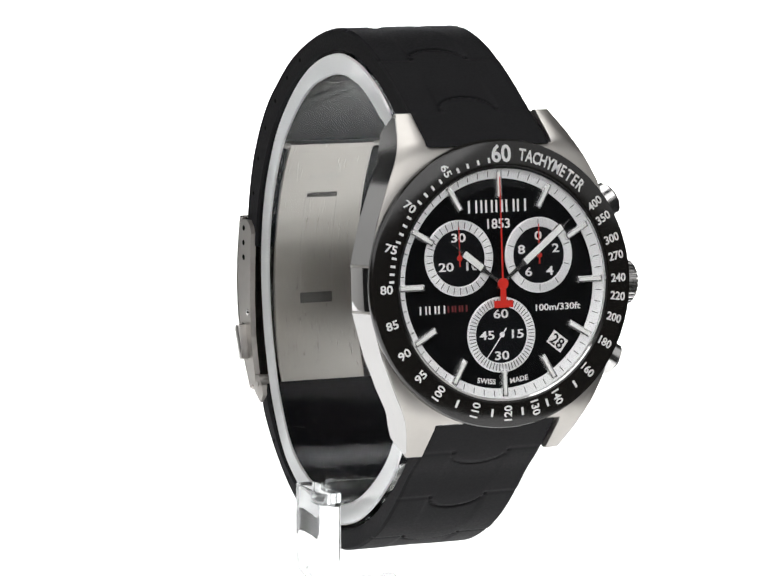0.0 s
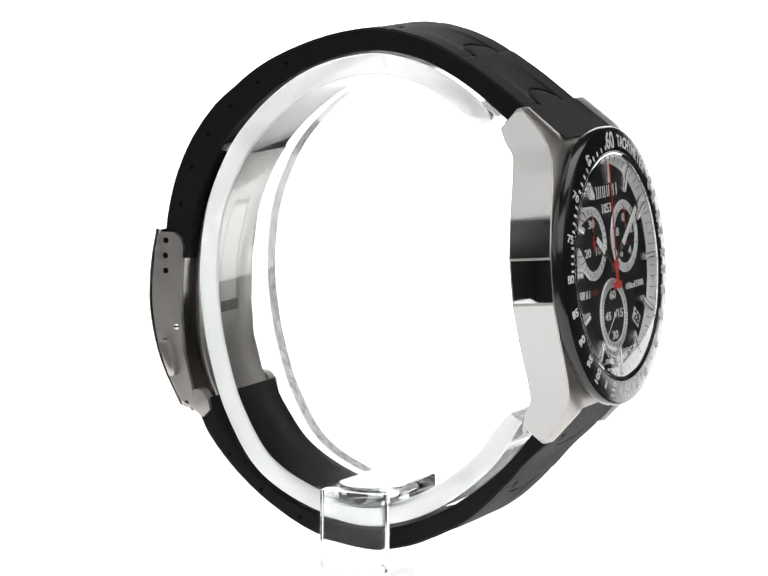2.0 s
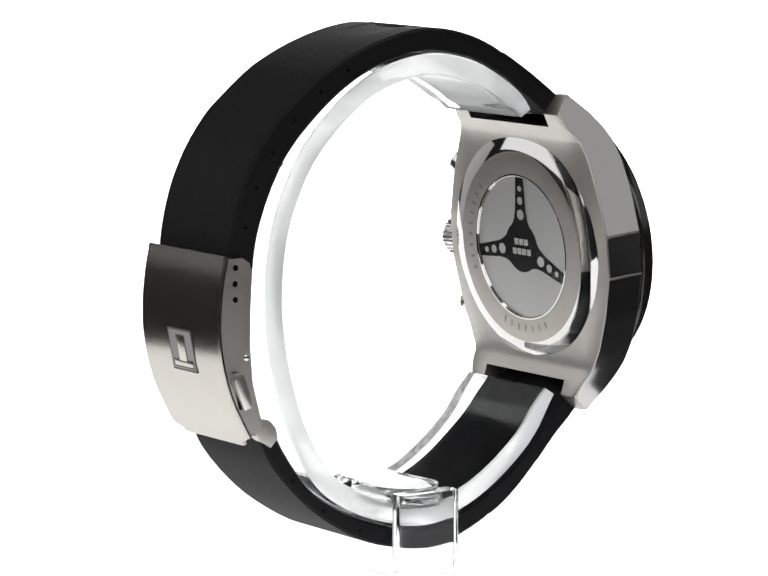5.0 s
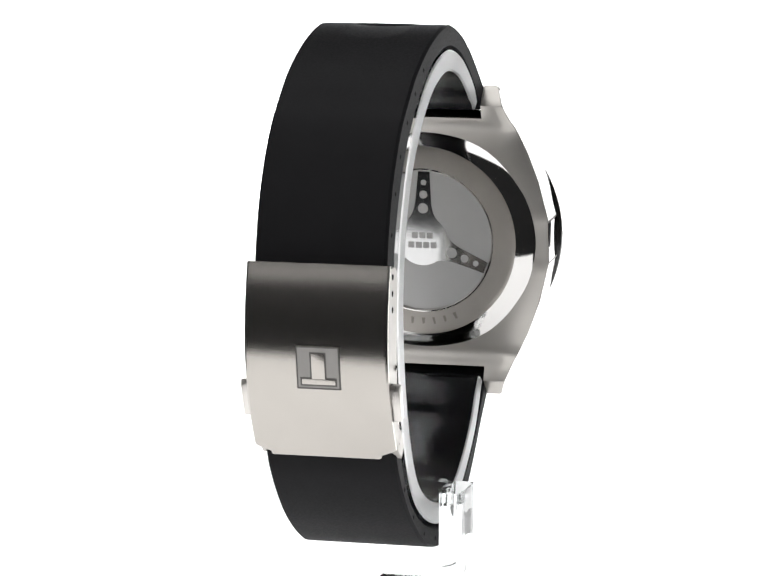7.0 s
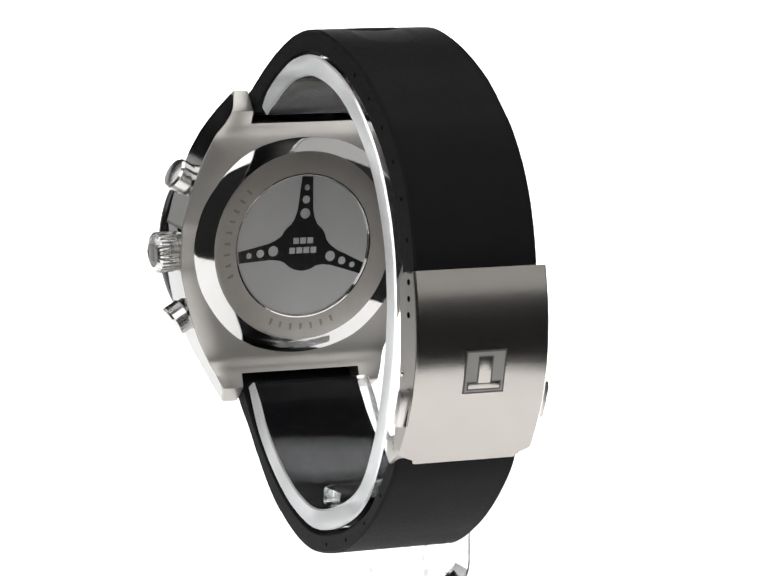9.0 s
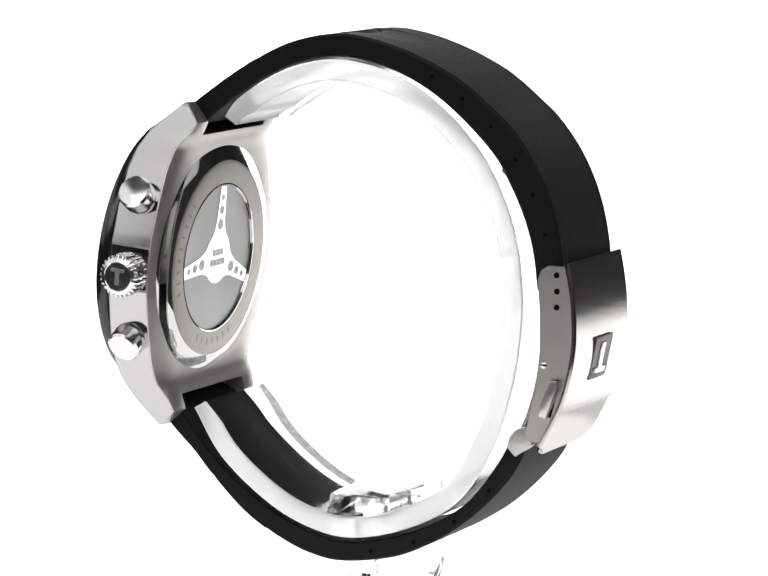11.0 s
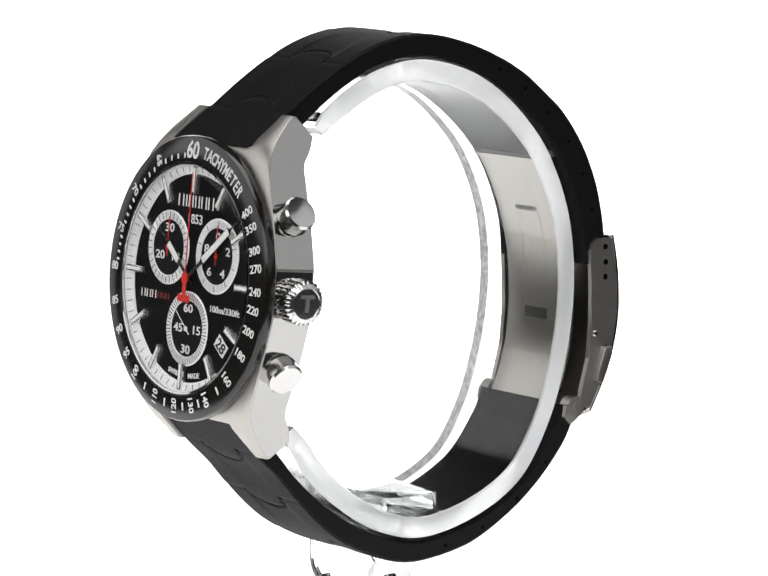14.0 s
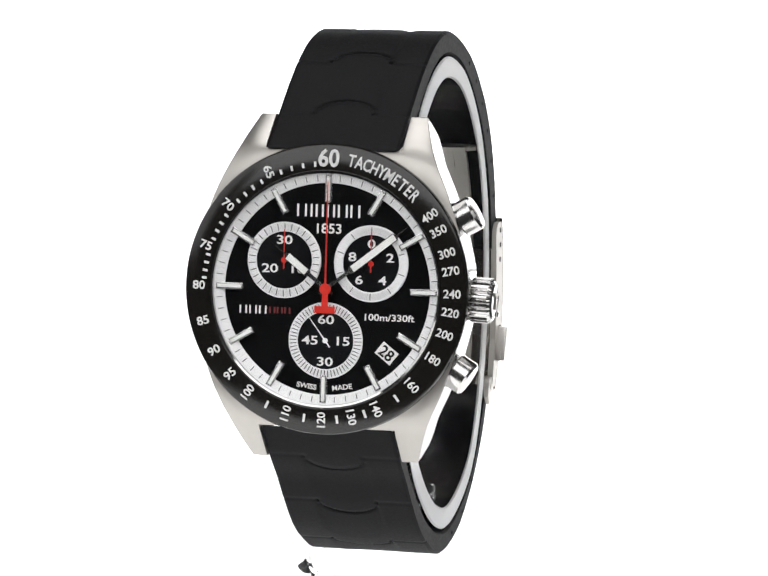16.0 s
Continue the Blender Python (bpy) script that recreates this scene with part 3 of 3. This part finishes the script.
def build_clasp():
    outer, _ = spline([(36.0, 2.6), (36.8, -1.5), (37.25, -6.0), (37.2, -10.5), (36.3, -15.5), (34.6, -20.3), (31.0, -27.0)], 60)
    inner = []
    for i, p in enumerate(outer):
        a, b = outer[max(0, i - 1)], outer[min(59, i + 1)]
        t = (b - a).normalized()
        inner.append(p + Vector((t.y, -t.x)) * 0.95)
    narrow = lambda f: 10.9 - 2.4 * (lambda q: q * q * (3 - 2 * q))(min(1.0, max(0.0, (f - 0.95) / 0.035)))
    plate = part("clasp", placed(band(outer, inner, 10.9, 8, bevel=0.3, half_at=narrow), BODY), STEEL_UP, watch, "brushed steel folding clasp cover with emblem")
    # cheeks on both sides
    cheek = [tuple(p.lerp(q, 0.45)) for p, q in list(zip(outer, inner))[1:56]]
    edge = [(29.2, -24.6), (29.6, -22.2), (31.0, -17.0), (31.5, -11.0), (31.4, -5.0), (31.1, 0.0), (31.6, 1.3), (32.7, 2.1)]
    for side in (-1, 1):
        bm = slab([(a, b) for a, b in cheek] + edge, 9.95, 10.86)
        m = Matrix(((0, 0, side, 0), (1, 0, 0, 0), (0, 1, 0, 0), (0, 0, 0, 1)))
        ch = part("cheek", placed(bm, BODY @ m), SATIN, plate, "satin steel clasp side", smooth=False)
        # pin holes are not cut: flat discs carry their inner shade as colour
        for y, z in ((34.1, 0.75), (34.2, -1.7), (34.15, -4.1)):
            part("pin_hole", placed(disc(0.46, 10.7, 10.9, 18), BODY @ m @ Matrix.Translation((y, z, 0))), HOLE_SHADE, ch)
        part("rivet", placed(lathe([(0, 10.7), (0.5, 10.7), (0.5, 11.0), (0.3, 11.12), (0, 11.14)], 20), BODY @ m @ Matrix.Translation((32.2, -13.0, 0))), POLISH, ch)
        # thin near-black plate, the slot's shade put into its colour
        slot = [(32.2, -20.8), (33.4, -20.9), (34.7, -16.0), (34.6, -15.0), (33.6, -15.2), (32.3, -19.5)]
        part("button_slot", placed(slab(slot, 10.7, 10.89), BODY @ m), HOLE_SHADE, ch, smooth=False)
        button = [(31.9, -20.6), (33.0, -20.9), (34.9, -16.2), (34.7, -15.2), (33.4, -15.2), (32.0, -19.2)]
        part("release_button", placed(slab(button, 10.6, 12.2, 0.35), BODY @ m), STEEL, plate, "bright release button")
        hinge = [(28.7 + 1.65 * math.cos(a), -24.5 + 1.65 * math.sin(a)) for a in np.linspace(math.radians(-55), math.radians(165), 18)] + [(26.7, -24.3), (26.3, -26.0), (27.6, -27.3)]
        hg = part("hinge_ear", placed(slab(hinge, 8.6, 10.75, 0.12), BODY @ m), SATIN, plate, "rounded steel hinge ear")
        part("hinge_pin", placed(disc(0.6, 10.7, 10.86, 20), BODY @ m @ Matrix.Translation((28.7, -24.5, 0))), SATIN, hg)
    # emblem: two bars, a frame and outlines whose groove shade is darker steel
    t = Vector((-0.20, -0.98)).normalized()
    nrm = Vector((0.98, -0.20)).normalized()
    m = Matrix(((1, 0, 0, 0.0), (0, -t.x, nrm.x, 36.92), (0, -t.y, nrm.y, -12.75), (0, 0, 0, 1)))
    part("emblem_plate", placed(slab([(-3.3, -3.3), (3.3, -3.3), (3.3, 3.3), (-3.3, 3.3)], -0.15, 0.06), BODY @ m @ Matrix.Translation((-0.35, 0, 0))), BLAST, plate)
    for mat, high, bars in ((GROOVE_SHADE, 0.08, ((-3.35, -3.1, -3.35, 3.35), (3.1, 3.35, -3.35, 3.35), (-3.1, 3.1, 3.1, 3.35), (-3.1, 3.1, -3.35, -3.1), (-1.25, 1.25, -1.5, 2.45), (-2.8, 2.8, -2.85, -1.5))),
                            (STEEL_UP, 0.13, ((-1.0, 1.0, -1.75, 2.2), (-2.55, 2.55, -2.6, -1.75)))):
        for u0, u1, v0, v1 in bars:
            part("emblem_bar", placed(slab([(u0, v0), (u1, v0), (u1, v1), (u0, v1)], -0.15, high, 0.03), BODY @ m @ Matrix.Translation((-0.35, 0, 0))), mat, plate)
    # folded blade inside
    line, _ = spline([(24.2, 16.2), (26.3, 12.4), (28.2, 8.0), (29.5, 3.5), (30.5, -1.9), (30.8, -8.0), (30.3, -15.0), (28.8, -21.0), (27.0, -25.2)], 50)
    thin = []
    for i, p in enumerate(line):
        a, b = line[max(0, i - 1)], line[min(49, i + 1)]
        t = (b - a).normalized()
        thin.append(p + Vector((t.y, -t.x)) * 0.7)
    blade = part("folding_blade", placed(band(line, thin, 7.4, 6, bevel=0.15), BODY), BLADE, plate, "thin folded steel blade inside the clasp")
    # slot outline laid on the blade; its dark ends are shade in the colour
    for i0, i1, h0, h1, mat in ((11, 31, -2.9, -2.7, SATIN), (11, 31, 2.7, 2.9, SATIN), (11, 12, -2.7, 2.7, GROOVE_SHADE), (31, 33, -2.85, 2.85, GROOVE_SHADE), (7, 8, -2.6, 2.6, SATIN)):
        seg = [thin[i] - (line[i] - thin[i]).normalized() * 0.04 for i in range(i0, i1 + 1)]
        back = [p + (line[i0] - thin[i0]).normalized() * 0.3 for p in seg]
        bm = band(back, seg, (h1 - h0) / 2, 1, bevel=0.02)
        part("blade_slot", placed(bm, BODY @ Matrix.Translation(((h0 + h1) / 2, 0, 0))), mat, blade)
    bm = lathe([(0, -8.9), (0.55, -8.9), (0.6, -8.0), (0.7, -7.9), (0.7, 7.9), (0.6, 8.0), (0.55, 8.9), (0, 8.9)], 24)
    part("blade_hinge", placed(bm, BODY @ Matrix.Translation((0, 24.75, 15.85)) @ Matrix.Rotation(math.pi / 2, 4, "Y")), SATIN, blade, "steel hinge barrel of the folding blade")


build_clasp()

# ---- the clear stand ----
stand = tagged(new("watch_stand"), "clear acrylic display stand holding the watch strap on an open ring", "display stand")


def build_stand():
    line = [(-22.0, 22.3), (-20.0, 24.9), (-15.0, 28.3), (-9.2, 30.8), (-1.7, 31.8), (7.2, 29.8), (14.5, 25.6), (21.2, 19.0), (25.0, 12.6), (27.5, 5.5),
            (28.5, -2.5), (28.2, -10.0), (26.7, -18.0), (23.8, -26.5), (18.4, -34.9), (10.2, -39.9), (0.2, -42.4), (-7.5, -41.3), (-15.0, -37.7), (-22.7, -31.3), (-27.4, -24.0)]
    outer, _ = spline(line, 110)
    n = len(outer)
    o2, inn = [], []
    for i, p in enumerate(outer):
        a, b = outer[max(0, i - 1)], outer[min(n - 1, i + 1)]
        t = (b - a).normalized()
        side = Vector((t.y, -t.x))
        gap = 0.1
        taper = min(1.0, 0.7 + 12.0 * min(i, n - 1 - i) / n)
        o2.append(p + side * gap)
        inn.append(p + side * (gap + 3.3 * taper))
    ring = part("ring", placed(band(o2, inn, 10.3, 6, bevel=0.25), BODY), ACRYLIC, stand, "open clear acrylic ring with frosted edges", angle=30)
    ring.data.materials.append(FROST)
    for face in ring.data.polygons:
        if abs(face.normal.x) > 0.5:
            face.material_index = 1
    # upright strip that bends into the foot
    mid = [(-12.6, -36.6), (-12.6, -40.0), (-12.6, -44.0), (-12.6, -47.6)] + [(-9.2 - 3.4 * math.cos(a), -48.5 - 3.4 * math.sin(a)) for a in np.linspace(0.15, math.pi / 2, 6)] + [(-6.0, -51.9), (-1.5, -51.9)]
    line, _ = spline(mid, 48)
    a_side, b_side = [], []
    for i, p in enumerate(line):
        a, b = line[max(0, i - 1)], line[min(47, i + 1)]
        t = (b - a).normalized()
        s = Vector((t.y, -t.x))
        a_side.append(p + s * 1.55)
        b_side.append(p - s * 1.55)
    bm = band(a_side, b_side, 5.45, 4, bevel=0.3)
    swap = Matrix(((0, 1, 0, 0), (1, 0, 0, -0.2), (0, 0, 1, 0), (0, 0, 0, 1)))
    part("foot_strip", placed(bm, BODY @ swap), ACRYLIC, stand, "bent clear acrylic upright and foot", angle=50)
    ends = [(-6.4 - 5.4 * math.sin(a), -0.5 - 5.4 * math.cos(a)) for a in np.linspace(0, math.pi, 20)]
    bm = slab(ends + [(6.0, 4.6), (7.5, 2.8), (7.5, -3.5), (6.0, -5.6)], -39.2, -36.2, 0.7)
    part("bracket", placed(bm, BODY), ACRYLIC, stand, "clear bracket between ring and upright")


build_stand()

# ---- what moves ----


def motions():
    rows = []
    ts = [d[0] for d in DRIFT]
    for k in range(33):
        t = k * 0.5
        e, dx, dy, dz = [float(np.interp(t, ts, [d[j] for d in DRIFT])) for j in (1, 2, 3, 4)]
        rows.append((t, pose(dx * MM, dy * MM, dz * MM, 0, 0, TURN_START + TURN_RATE * t + e)))
    walk(watch, rows)
    walk(stand, rows)
    hub = in_metres(CASE) @ Matrix.Translation((0, -7.6 * MM, -1.78 * MM))
    walk(SECOND_HAND, [(t, hub @ Matrix.Rotation(-radians(217.5 + 6.6 * t), 4, "Z")) for t in (0, 4, 8, 12, 16)])


motions()
